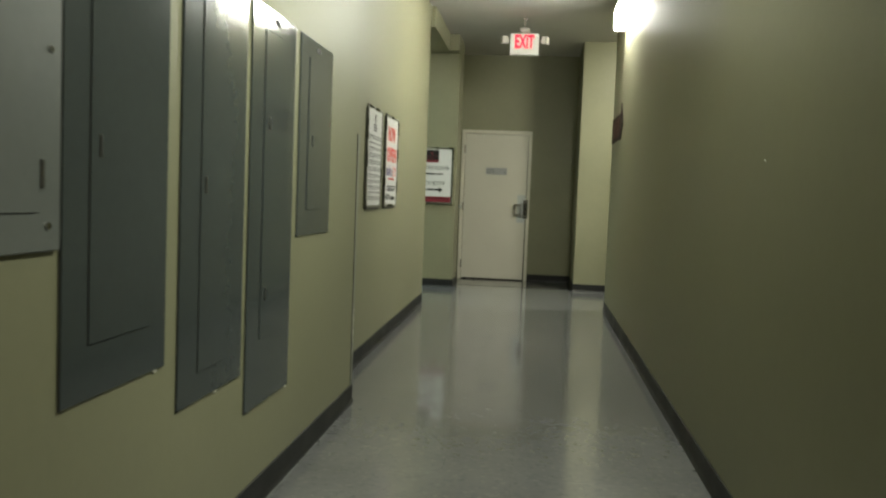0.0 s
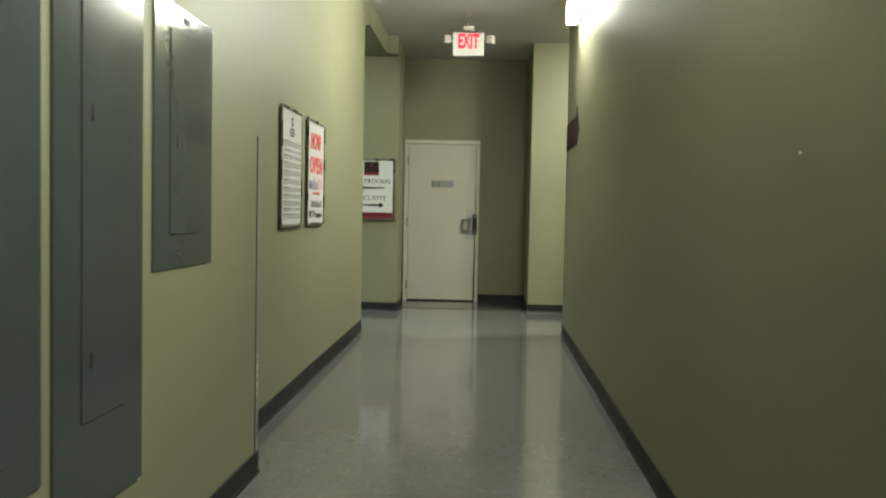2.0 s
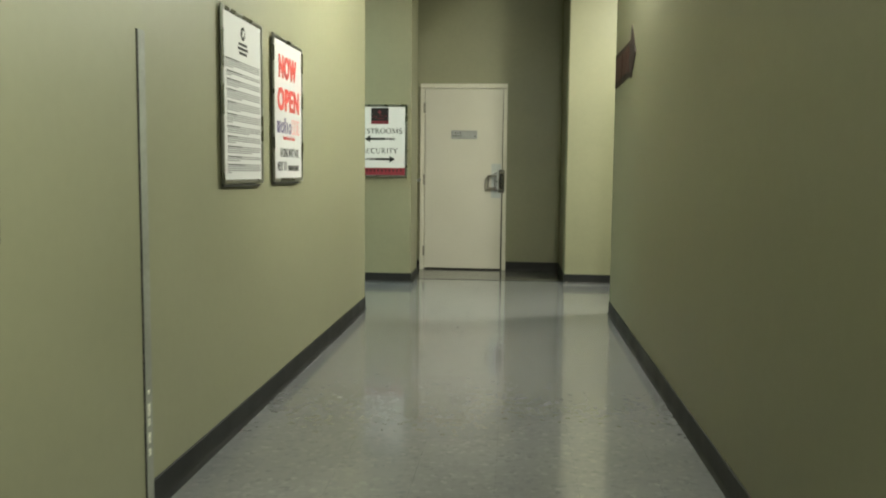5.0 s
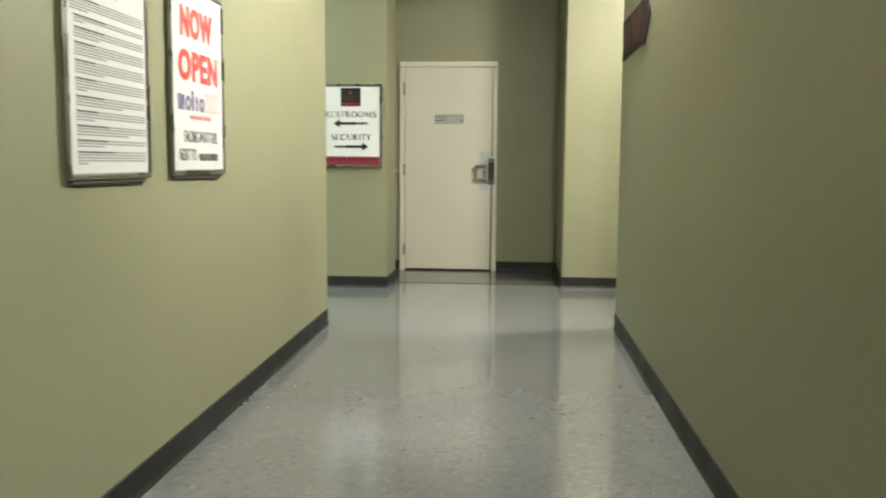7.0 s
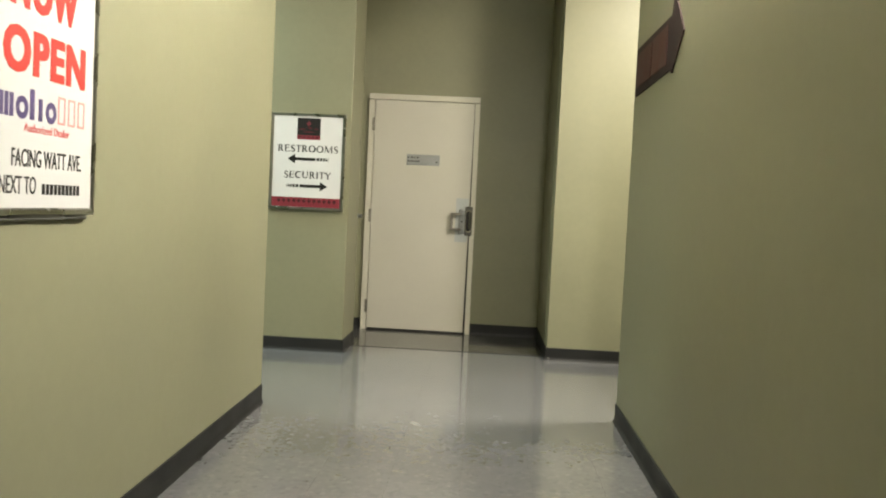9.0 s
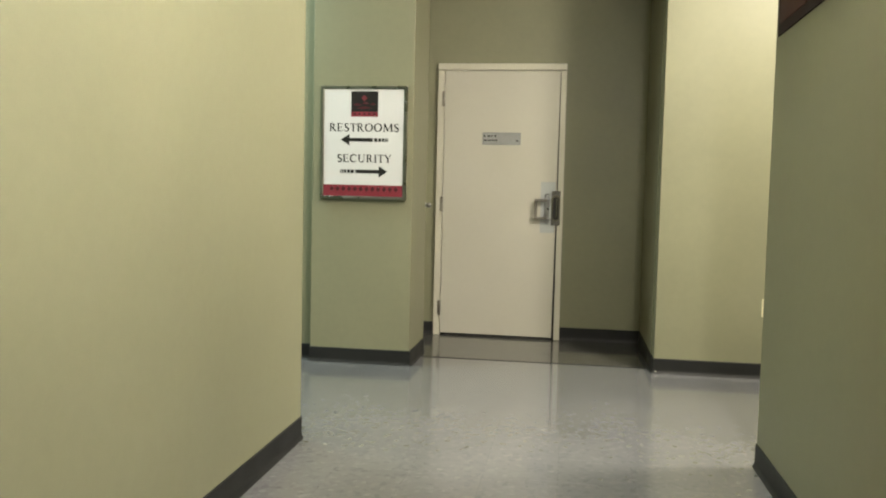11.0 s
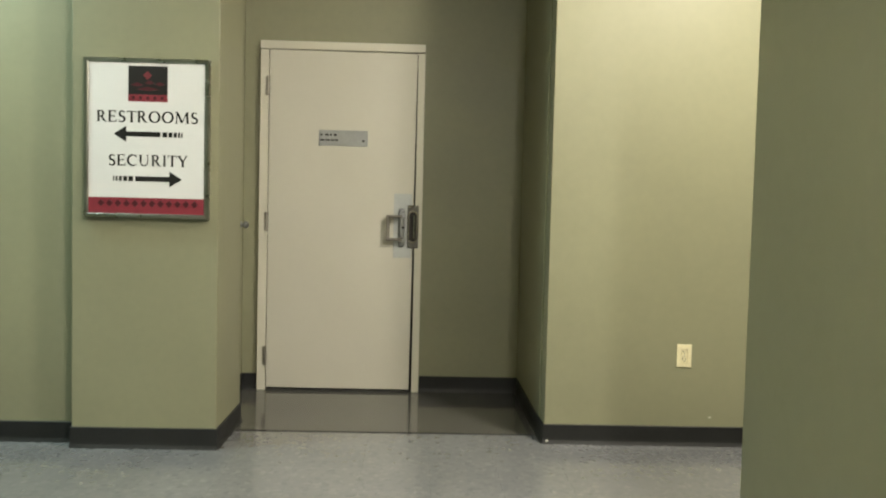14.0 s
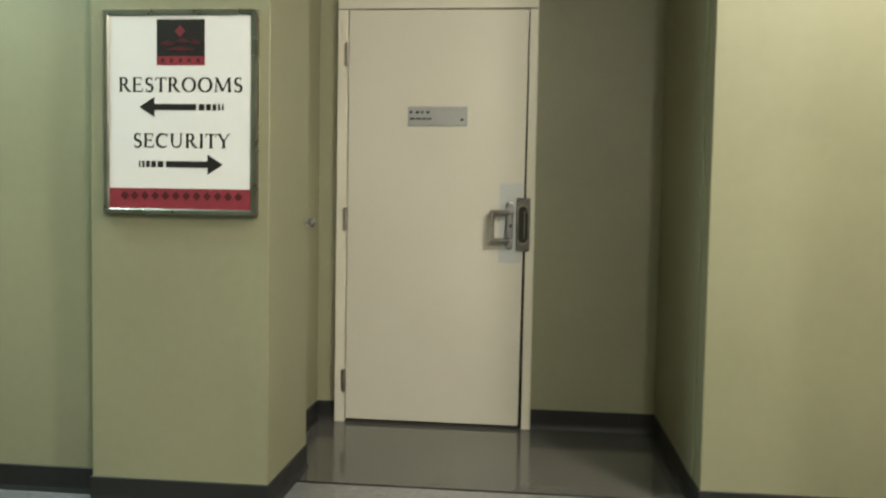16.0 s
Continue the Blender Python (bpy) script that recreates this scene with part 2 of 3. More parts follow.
wall("wall_right", [(right_x(-3.2), -3.2), (right_x(-3.2) + 0.15, -3.2), (right_x(RIGHT_END) + 0.15, RIGHT_END), (right_x(RIGHT_END), RIGHT_END)], label="sage green painted corridor wall with satin sheen")
wall("wall_left_near", rect(-1.2, LEFT_NEAR, -3.2, STEP_Y), label="sage green furred-out wall carrying the electrical panels")
wall("wall_left_far", [(left_x(STEP_Y) - 0.17, STEP_Y), (left_x(STEP_Y), STEP_Y), (left_x(LEFT_END), LEFT_END), (left_x(LEFT_END) - 0.15, LEFT_END)], label="sage green painted corridor wall with poster frames")
wall("wall_cross_left_near", rect(-5.0, -1.2, LEFT_END - 0.15, LEFT_END))
wall("wall_cross_right_near", rect(1.13, 5.0, RIGHT_END - 0.15, RIGHT_END))
wall("wall_pillar_left", rect(-1.553, -0.872, 10.872, 11.41), label="sage green square pillar beside the alcove")
wall("wall_cross_left_back", rect(-5.0, -1.553, 10.962, 11.1))
wall("wall_alcove_left", rect(-1.2, -1.028, 11.41, BACK))
wall("wall_right_back", rect(0.728, 5.0, 11.066, 11.2), label="pale sage wall beside the alcove")
wall("wall_alcove_right", rect(0.722, 0.86, 11.2, BACK))
wall("wall_end_left", rect(-5.15, -5.0, LEFT_END - 0.15, 11.1))
wall("wall_end_right", rect(5.0, 5.15, RIGHT_END - 0.15, 11.2))
wall("wall_end_start", rect(-1.2, 1.1, -3.35, -3.2))
back = bmesh.new()
for x0, x1, z0, z1 in ((-1.2, -0.925, 0, CEIL), (0.09, 0.86, 0, CEIL), (-0.925, 0.09, 2.18, CEIL)):
    add_box(back, x0, x1, BACK, BACK + 0.12, z0, z1 + 0.002)
structure("wall_back", back, PAINT, "sage green back wall of the alcove round the door")
wall("wall_behind_door", rect(-1.2, 0.86, BACK + 0.12, BACK + 0.2), mat=GAP)
structure("ceiling", box(-5.15, 5.15, -3.35, 12.5, CEIL, CEIL + 0.15), CEILING, "plain painted plaster ceiling")
low = bmesh.new()
add_box(low, -5.0, -0.995, LEFT_END + 0.001, 10.68, 3.055, CEIL)
add_box(low, -5.0, -0.876, 10.68, 10.962, 3.068, CEIL)
structure("ceiling_soffit", low, PAINT, "lowered soffit over the left side corridor")


def baseboard(name, a, b, out, height=0.1):
    """Rubber cove base from a to b in the plan, out: the side that it faces."""
    a, b, out = Vector((*a, 0)), Vector((*b, 0)), Vector((*out, 0)).normalized()
    outline = [(0, 0), (0.016, 0), (0.013, 0.006), (0.0075, 0.018), (0.006, 0.03), (0.006, height - 0.003), (0.003, height), (0, height)]
    bm = bmesh.new()
    add_prism(bm, [a + out * u + Vector((0, 0, w)) for u, w in outline], b - a)
    return structure(name, bm, RUBBER, "black rubber cove baseboard")


baseboard("baseboard_right", (right_x(-3.2), -3.2), (right_x(RIGHT_END), RIGHT_END), (-1, 0), 0.104)
baseboard("baseboard_right_end", (right_x(RIGHT_END), RIGHT_END), (5, RIGHT_END), (0, 1))
baseboard("baseboard_left_near", (LEFT_NEAR, -3.2), (LEFT_NEAR, STEP_Y + 0.006), (1, 0), 0.104)
baseboard("baseboard_left_step", (left_x(STEP_Y), STEP_Y), (LEFT_NEAR, STEP_Y), (0, 1), 0.104)
baseboard("baseboard_left_far", (left_x(STEP_Y), STEP_Y), (left_x(LEFT_END), LEFT_END), (1, 0), 0.104)
baseboard("baseboard_left_end", (-5, LEFT_END), (left_x(LEFT_END), LEFT_END), (0, 1))
baseboard("baseboard_pillar_front", (-1.559, 10.872), (-0.866, 10.872), (0, -1))
baseboard("baseboard_pillar_side", (-0.872, 10.872), (-0.872, 11.41), (1, 0))
baseboard("baseboard_pillar_left", (-1.553, 10.872), (-1.553, 10.962), (-1, 0))
baseboard("baseboard_cross_left", (-5, 10.962), (-1.553, 10.962), (0, -1))
baseboard("baseboard_alcove_left", (-1.028, 11.41), (-1.028, BACK), (1, 0))
baseboard("baseboard_back_left", (-1.028, BACK), (-0.93, BACK), (0, -1))
baseboard("baseboard_back_right", (0.095, BACK), (0.722, BACK), (0, -1))
baseboard("baseboard_alcove_right", (0.725, 11.06), (0.722, BACK), (-1, 0))
baseboard("baseboard_right_back", (0.722, 11.066), (5, 11.066), (0, -1))

# ---- fixed things of the corridor ----


def electrical_panel(y0, y1, z0, z1, door, latches, mat, label, proud=0.007, hinge=None, screws=(), tag=None):
    """A flush cover plate with a hinged door on the near left wall. door: y0, y1, z0, z1; latches: y, z0, z1."""
    x = LEFT_NEAR
    ob = thing("electrical_panel", (x, (y0 + y1) / 2, z0), label, "electrical panel", "panels on the corridor wall")
    part("cover", box(x - 0.004, x + proud, y0, y1, z0, z1, bevel=0.003), mat, ob)
    d = door
    f = x + proud
    part("door_joint", box(f - 0.004, f + 0.0006, d[0] - 0.0022, d[1] - 0.004, d[2] - 0.0015, d[3] + 0.0015), GAP, ob, "dark joint round the door")
    leaf = part("door", box(f - 0.003, f + 0.0035, d[0], d[1], d[2], d[3], bevel=0.0012), mat, ob)
    for y, a, b in latches:
        part("latch_recess", box(f + 0.003, f + 0.0041, y - 0.009, y + 0.009, a - 0.003, b + 0.003), GAP, leaf, "dark slot round the latch")
        part("latch", box(f + 0.0035, f + 0.0068, y - 0.0062, y + 0.0062, a, b, bevel=0.0015), LATCH, leaf, "small metal slide latch")
    if hinge:
        part("hinge", add_rod(bmesh.new(), (f + 0.004, hinge[0], hinge[1]), (f + 0.004, hinge[0], hinge[2]), 0.006), mat, ob)
    for y, z in screws:
        bm = add_rod(bmesh.new(), (f, y, z), (f + 0.004, y, z), 0.0085, 0.0075, 14)
        add_box(bm, f + 0.003, f + 0.0052, y - 0.006, y + 0.006, z - 0.001, z + 0.001)
        part("screw", bm, CHROME, ob, "bright slotted screw")
    if tag:
        part("label", box(f, f + 0.0015, tag[0] - 0.03, tag[0] + 0.03, tag[1] - 0.011, tag[1] + 0.011), BLACK, ob, "small dark label")
    return ob


electrical_panel(0.697, 1.424, 1.04, 1.882, (0.769, 1.343, 1.121, 1.81), (), PANEL_LIGHT, "light grey steel electrical cabinet with bright screws", 0.012,
                 (1.352, 1.172, 1.228), ((1.381, 1.453), (1.376, 1.094)))
electrical_panel(1.436, 1.953, 0.689, 1.882, (1.546, 1.852, 0.817, 1.775), ((1.589, 1.245, 1.295),), PANEL, "tall dark grey enamelled electrical panel with slide latch")
electrical_panel(2.039, 2.562, 0.536, 1.877, (2.177, 2.41, 0.624, 1.769), ((2.212, 1.168, 1.217),), PANEL, "tall dark grey electrical panel, paint-edged, with long door")
electrical_panel(2.611, 3.132, 0.383, 1.851, (2.75, 3.0, 0.634, 1.766), ((2.809, 1.412, 1.454), (2.80, 0.775, 0.814)), PANEL, "tallest dark grey electrical panel with two latches", tag=(2.885, 1.812))
electrical_panel(3.211, 3.753, 0.993, 1.848, (3.34, 3.625, 1.105, 1.765), ((3.405, 1.388, 1.428),), PANEL, "short dark grey electrical panel near the wall corner", tag=(3.485, 1.812))

# chips of bare plaster along the cover edges
random.seed(4)
for i, (y, z) in enumerate(((1.90, 0.688), (3.115, 0.382), (2.34, 0.534))):
    bm = bmesh.new()
    bmesh.ops.create_icosphere(bm, subdivisions=2, radius=1)
    for v in bm.verts:
        n = 1 + 0.5 * noise.noise(v.co * 1.7 + Vector((i * 3, 0, 0)))
        v.co = (LEFT_NEAR + 0.002 + v.co.x * 0.004, y + v.co.y * n * (0.012 if i % 2 == 0 else 0.007), z + v.co.z * n * 0.007)
    tagged(new("plaster_chip", mesh_of("plaster_chip", bm, CHIP)), "pale chip of bare plaster beside a panel edge", "plaster chip", "plaster chips at the panels")

for y, x, z, w in ((11.06, 0.742, 0.012, 0.012), (11.0655, 1.572, 0.147, 0.006)):
    bm = bmesh.new()
    bmesh.ops.create_icosphere(bm, subdivisions=2, radius=1)
    for v in bm.verts:
        n = 1 + 0.5 * noise.noise(v.co * 1.9 + Vector((x * 7, 0, 0)))
        v.co = (x + v.co.x * n * w, y + v.co.y * 0.004, z + v.co.z * n * w * 0.7)
    tagged(new("plaster_chip", mesh_of("plaster_chip", bm, CHIP)), "pale chip of plaster at the alcove wall", "plaster chip")
bm = bmesh.new()
add_prism(bm, [(-0.214, 8.345, 0.0002), (-0.207, 8.35, 0.0002), (-0.204, 8.385, 0.0002), (-0.211, 8.40, 0.0002)], (0, 0, 0.0008))
tagged(new("floor_scuff", mesh_of("floor_scuff", bm, SEAM)), "short dark heel scuff on the vinyl floor", "scuff mark")

guard = thing("corner_guard", (LEFT_NEAR, STEP_Y, 0.1), "grey worn corner guard on the wall step", "corner guard")
bm = bmesh.new()
add_prism(bm, [(LEFT_NEAR - 0.03, STEP_Y, 0.095), (LEFT_NEAR - 0.03, STEP_Y + 0.004, 0.095), (LEFT_NEAR + 0.004, STEP_Y + 0.004, 0.095), (LEFT_NEAR + 0.004, STEP_Y - 0.036, 0.095), (LEFT_NEAR, STEP_Y - 0.036, 0.095), (LEFT_NEAR, STEP_Y, 0.095)], (0, 0, 1.42))
part("angle", bm, GUARD, guard)
part("edge_joint", box(LEFT_NEAR, LEFT_NEAR + 0.003, STEP_Y - 0.042, STEP_Y - 0.036, 0.095, 1.515), GAP, guard, "dark open edge of the guard")
for z, h in ((0.36, 0.02), (0.40, 0.03), (0.445, 0.02), (0.48, 0.035), (0.53, 0.012)):
    part("scuff", box(LEFT_NEAR + 0.003, LEFT_NEAR + 0.005, STEP_Y - 0.026, STEP_Y - 0.012, z - h / 2, z + h / 2, bevel=0.0008), CHIP, guard, "pale scuff worn through the paint")


def frame_rails(ob, facing, left, right, bottom, top, plane, deep, face=0.02):
    """Four snap-frame rails with mitred, sloped faces. plane: the front; deep: towards the wall."""
    corners = [(left, bottom), (right, bottom), (right, top), (left, top)]
    inner = [(left + face, bottom + face), (right - face, bottom + face), (right - face, top - face), (left + face, top - face)]
    names = ("bottom_rail", "side_rail", "top_rail", "side_rail")
    for i in range(4):
        j = (i + 1) % 4
        bm = bmesh.new()
        rows = []
        for k in (i, j):
            (a, b), (c, d) = corners[k], inner[k]
            rows.append([(a, b, -deep), (a, b, -0.006), (a * 0.8 + c * 0.2, b * 0.8 + d * 0.2, 0.0), (a * 0.25 + c * 0.75, b * 0.25 + d * 0.75, -0.001), (c, d, -0.006), (c, d, -deep)])
        out = []
        for r in rows:
            vs = []
            for u, w, n in r:
                vs.append(bm.verts.new((plane + n, u, w) if facing is FACING_X else (u, plane - n, w)))
            out.append(vs)
        m = len(out[0])
        for k in range(m):
            bm.faces.new((out[0][k], out[0][(k + 1) % m], out[1][(k + 1) % m], out[1][k]))
        bm.faces.new(out[0])
        bm.faces.new(out[1][::-1])
        part(names[i], bm, FRAME_METAL, ob)


def poster_frame(y0, y1, z0, z1, label):
    wall_x = left_x((y0 + y1) / 2)
    front = wall_x + 0.026
    ob = thing("poster_frame", (wall_x, (y0 + y1) / 2, z0), label, "poster frame", "poster frames on the wall")
    frame_rails(ob, FACING_X, y0, y1, z0, z1, front, 0.010)
    part("backing", box(wall_x + 0.0005, front - 0.0095, y0 + 0.03, y1 - 0.03, z0 - 0.012, z1 - 0.02, bevel=0.002), BACKING, ob, "dark mounting box behind the frame")
    sheet = part("poster_sheet", box(front - 0.0092, front - 0.0062, y0 + 0.016, y1 - 0.016, z0 + 0.016, z1 - 0.016), PAPER, ob, "white printed sheet")
    return ob, sheet, front - 0.0062


P1 = (5.560, 6.107, 1.087, 1.815)
ob, sheet, face = poster_frame(*P1, "snap-frame poster of fine print with round emblem")


def on_sheet(p, u, w):
    """A place on a sheet, by shares of its width and height from the upper left."""
    return p[0] + 0.02 + u * (p[1] - p[0] - 0.04), p[3] - 0.02 - w * (p[3] - p[2] - 0.04)


def print_bar(bm, p, u0, u1, w0, w1, plane):
    a, b = on_sheet(p, u0, w1), on_sheet(p, u1, w0)
    add_box(bm, plane - 0.0005, plane + 0.001, a[0], b[0], a[1], b[1])


c = on_sheet(P1, 0.5, 0.090)
bm = add_rod(bmesh.new(), (face - 0.0005, *c), (face + 0.001, *c), 0.029, sides=28)
emblem = part("emblem", bm, BLACK, sheet, "black round emblem")
bm = bmesh.new()
for u in (-0.010, 0.004):
    add_prism(bm, [(face + 0.0008, c[0] + u, c[1] - 0.012), (face + 0.0008, c[0] + u + 0.010, c[1] - 0.012), (face + 0.0008, c[0] + u + 0.014, c[1] + 0.014), (face + 0.0008, c[0] + u + 0.004, c[1] + 0.014)], (0.001, 0, 0))
part("emblem_mark", bm, PAPER, emblem)
bm = bmesh.new()
for w, s in ((0.150, 0.11), (0.178, 0.13), (0.206, 0.10)):
    print_bar(bm, P1, 0.5 - s, 0.5 + s, w, w + 0.016, face)
part("title_print", bm, BLACK, sheet)
random.seed(7)
w = 0.268
for lines in (5, 3, 4, 5, 5, 5, 4, 4, 4, 3, 5):
    bm, heads = bmesh.new(), bmesh.new()
    for k in range(lines):
        end = 0.965 if k < lines - 1 else random.uniform(0.15, 0.75)
        start = 0.08 if w > 0.34 else 0.03
        if k == 0:
            cut = random.uniform(0.3, 0.55)
            print_bar(heads, P1, start, cut, w, w + 0.0088, face)
            start = cut + 0.012
        print_bar(bm, P1, start, end, w, w + 0.0078, face)
        w += 0.0122
    part("paragraph", bm, GREY_INK, sheet)
    part("paragraph_heading", heads, HEAD_INK, sheet)
    w += 0.0125

P2 = (6.314, 6.886, 1.090, 1.822)
ob, sheet, face = poster_frame(*P2, "snap-frame advertising poster with large red lettering")


def sheet_text(body, mat, u0, u1, w0, w1, name, bold=0.0, spacing=1.0, weight=0.0):
    """Printed words; weight thickens the strokes by overlaid strikes."""
    a, b = on_sheet(P2, u0, w1), on_sheet(P2, u1, w0)
    me = lettering(body, mat, FACING_X, a[0] + weight, b[0] - weight, a[1] + weight * 0.5, b[1] - weight * 0.5, face, bold=bold, spacing=spacing)
    if weight:
        bm = bmesh.new()
        for k, (dy, dz) in enumerate(((-1, -0.5), (-1, 0.5), (0, 0), (1, -0.5), (1, 0.5))):
            start = len(bm.verts)
            bm.from_mesh(me)
            bm.verts.ensure_lookup_table()
            for v in bm.verts[start:]:
                v.co += Vector((k * 0.00005, dy * weight, dz * weight))
        bpy.data.meshes.remove(me)
        me = bm
    part(name, me, mat, sheet)


sheet_text("NOW", RED_INK, 0.16, 0.80, 0.098, 0.269, "red_letters", 0.022, 1.12, 0.0042)
sheet_text("OPEN", RED_INK, 0.11, 0.90, 0.336, 0.507, "red_letters", 0.022, 1.12, 0.0042)
# the brand is drawn as plain bars, rings and hollow boxes in its colours
for u0, u1, w0, w1 in ((0.09, 0.12, 0.584, 0.669), (0.132, 0.162, 0.584, 0.669), (0.174, 0.205, 0.584, 0.669), (0.35, 0.39, 0.555, 0.669), (0.43, 0.465, 0.584, 0.669)):
    bm = bmesh.new()
    print_bar(bm, P2, u0, u1, w0, w1, face)
    part("brand_shape", bm, PURPLE_INK, sheet)
for u0, u1 in ((0.225, 0.335), (0.498, 0.602)):
    bm = bmesh.new()
    (ya, za), (yb, zb) = on_sheet(P2, u0, 0.587), on_sheet(P2, u1, 0.672)
    rim = [[((ya + yb) / 2 + k * (yb - ya) / 2 * math.cos(a * math.pi / 10), (za + zb) / 2 + k * (zb - za) / 2 * math.sin(a * math.pi / 10)) for a in range(20)] for k in (1.0, 0.45)]
    for i in range(20):
        j = (i + 1) % 20
        add_prism(bm, [(face - 0.0005, *rim[0][i]), (face - 0.0005, *rim[0][j]), (face - 0.0005, *rim[1][j]), (face - 0.0005, *rim[1][i])], (0.0015, 0, 0))
    part("brand_shape", bm, PURPLE_INK, sheet)
for u0 in (0.62, 0.725, 0.83):
    bm = bmesh.new()
    for a, b, w0, w1 in ((0.0, 0.012, 0.557, 0.667), (0.063, 0.075, 0.557, 0.667), (0.012, 0.063, 0.557, 0.566), (0.012, 0.063, 0.658, 0.667)):
        print_bar(bm, P2, u0 + a, u0 + b, w0, w1, face)
    part("brand_line", bm, PINK_INK, sheet)
sheet_text("Authorized Dealer", RED_INK, 0.30, 0.74, 0.685, 0.716, "dealer_line")
sheet_text("FACING WATT AVE.", BLACK, 0.20, 0.88, 0.78, 0.847, "address_line", 0.004)
sheet_text("NEXT TO", BLACK, 0.10, 0.42, 0.881, 0.948, "address_line", 0.004)
bm = bmesh.new()
for i in range(10):
    print_bar(bm, P2, 0.48 + i * 0.04, 0.508 + i * 0.04, 0.907, 0.948, face)
part("shop_shapes", bm, BLACK, sheet, "dark shapes in place of a shop name")

# arrow-shaped board on the right wall
ob = thing("arrow_sign", (right_x(8.5), 8.5, 1.8), "dark brown arrow-shaped board fixed to the wall", "sign")
outline = [(9.11, 1.821), (8.22, 1.825), (8.19, 1.805), (7.99, 1.955), (8.20, 2.168), (8.24, 2.072), (9.11, 2.080)]
bm = bmesh.new()
add_prism(bm, [(right_x(y) - 0.0005, y, z) for y, z in outline], (-0.007, 0, 0))
part("board", bm, BROWN, ob)
for a, b in ((8.31, 8.65), (8.68, 9.07)):
    part("inset_panel", box(right_x(8.6) - 0.0115, right_x(8.6) - 0.0075, a, b, 1.863, 2.044, bevel=0.001), BROWN_PANEL, ob, "red-brown inset panel")

nail = add_rod(bmesh.new(), (right_x(2.778) - 0.004, 2.778, 1.352), (right_x(2.778) + 0.01, 2.778, 1.355), 0.002, sides=10)
add_rod(nail, (right_x(2.778) - 0.006, 2.778, 1.352), (right_x(2.778) - 0.003, 2.778, 1.352), 0.0038, sides=12)
tagged(new("wall_nail", mesh_of("wall_nail", nail, WHITE_PLASTIC)), "small pale nail driven into the painted wall", "nail")

# fluorescent fixture high on the right wall
wx = right_x(7.55)
lamp = thing("wall_lamp", (wx, 7.555, 2.86), "lit fluorescent wall fixture with white wrap diffuser", "wall lamp")
part("housing", box(wx - 0.030, wx - 0.0005, 6.93, 8.18, 2.866, 3.03, bevel=0.004), WHITE_PLASTIC, lamp)
part("diffuser", box(wx - 0.118, wx - 0.030, 6.935, 8.175, 2.858, 3.036, bevel=0.03, segments=4), TUBE, lamp, "glowing white wrap diffuser")
part("top_cover", box(wx - 0.121, wx - 0.0005, 6.936, 8.174, 3.038, 3.052, bevel=0.004), WHITE_PLASTIC, lamp, "white metal cover along the top")
for y in (6.915, 8.175):
    part("end_cap", box(wx - 0.120, wx - 0.0005, y, y + 0.02, 2.855, 3.039, bevel=0.008, segments=2), WHITE_PLASTIC, lamp)

# exit sign with two emergency heads
ex, ey, ez = -0.024, 9.65, 2.853
sign = thing("exit_sign", (ex, ey, CEIL), "lit red exit sign with two emergency lamp heads", "exit sign")
part("sign_body", box(ex - 0.165, ex + 0.165, ey, ey + 0.055, ez, ez + 0.248, bevel=0.008, segments=2), WHITE_PLASTIC, sign)
part("sign_letters", lettering("EXIT", RED_GLOW, FACING_Y, ex - 0.108, ex + 0.112, ez + 0.078, ez + 0.232, ey - 0.002, 0.004, 0.035), RED_GLOW, sign, "glowing red letters")
part("canopy", box(ex - 0.028, ex + 0.028, ey + 0.005, ey + 0.06, CEIL - 0.022, CEIL - 0.0005, bevel=0.006, segments=2), DULL_PINK, sign)
part("mount", box(ex - 0.058, ex + 0.058, ey - 0.004, ey + 0.062, ez + 0.262, ez + 0.318, bevel=0.016, segments=3), LAMP_HEAD, sign, "rounded pale mounting cap")
part("bracket_plate", box(ex - 0.085, ex + 0.085, ey + 0.002, ey + 0.052, ez + 0.246, ez + 0.258, bevel=0.002), LATCH, sign, "dark bracket plate above the sign")
part("stem", add_rod(box(ex - 0.02, ex + 0.02, ey + 0.01, ey + 0.045, ez + 0.25, ez + 0.30, bevel=0.004), (ex, ey + 0.03, ez + 0.30), (ex, ey + 0.03, CEIL - 0.01), 0.008), DULL_PINK, sign)
for s in (-1, 1):
    x = ex + s * 0.165
    part("bracket", add_rod(bmesh.new(), (x, ey + 0.03, ez + 0.165), (x + s * 0.03, ey + 0.03, ez + 0.165), 0.011), LAMP_HEAD, sign)
    head = box(min(x + s * 0.025, x + s * 0.105), max(x + s * 0.025, x + s * 0.105), ey - 0.035, ey + 0.05, ez + 0.125, ez + 0.215, bevel=0.014, segments=2)
    bmesh.ops.rotate(head, cent=(x + s * 0.06, ey, ez + 0.17), matrix=Matrix.Rotation(radians(-22 * s), 3, "Z"), verts=head.verts)
    part("lamp_head", head, LAMP_HEAD, sign)

# ---- crossing and alcove ----
SX0, SX1, SZ0, SZ1 = -1.488, -0.912, 1.095, 1.835
SF = 10.872 - 0.034
sign = thing("direction_sign", ((SX0 + SX1) / 2, 10.872, SZ0), "framed white sign with black arrows and maroon border", "sign")
frame_rails(sign, FACING_Y, SX0, SX1, SZ0, SZ1, SF, 0.0335, 0.022)
plane = SF + 0.008
sheet = part("sign_sheet", box(SX0 + 0.018, SX1 - 0.018, plane, plane + 0.012, SZ0 + 0.018, SZ1 - 0.018), PAPER, sign, "white printed sheet")


def flat(bm, x0, x1, z0, z1, step=0.0012):
    return add_box(bm, x0, x1, plane - step, plane + 0.0005, z0, z1)


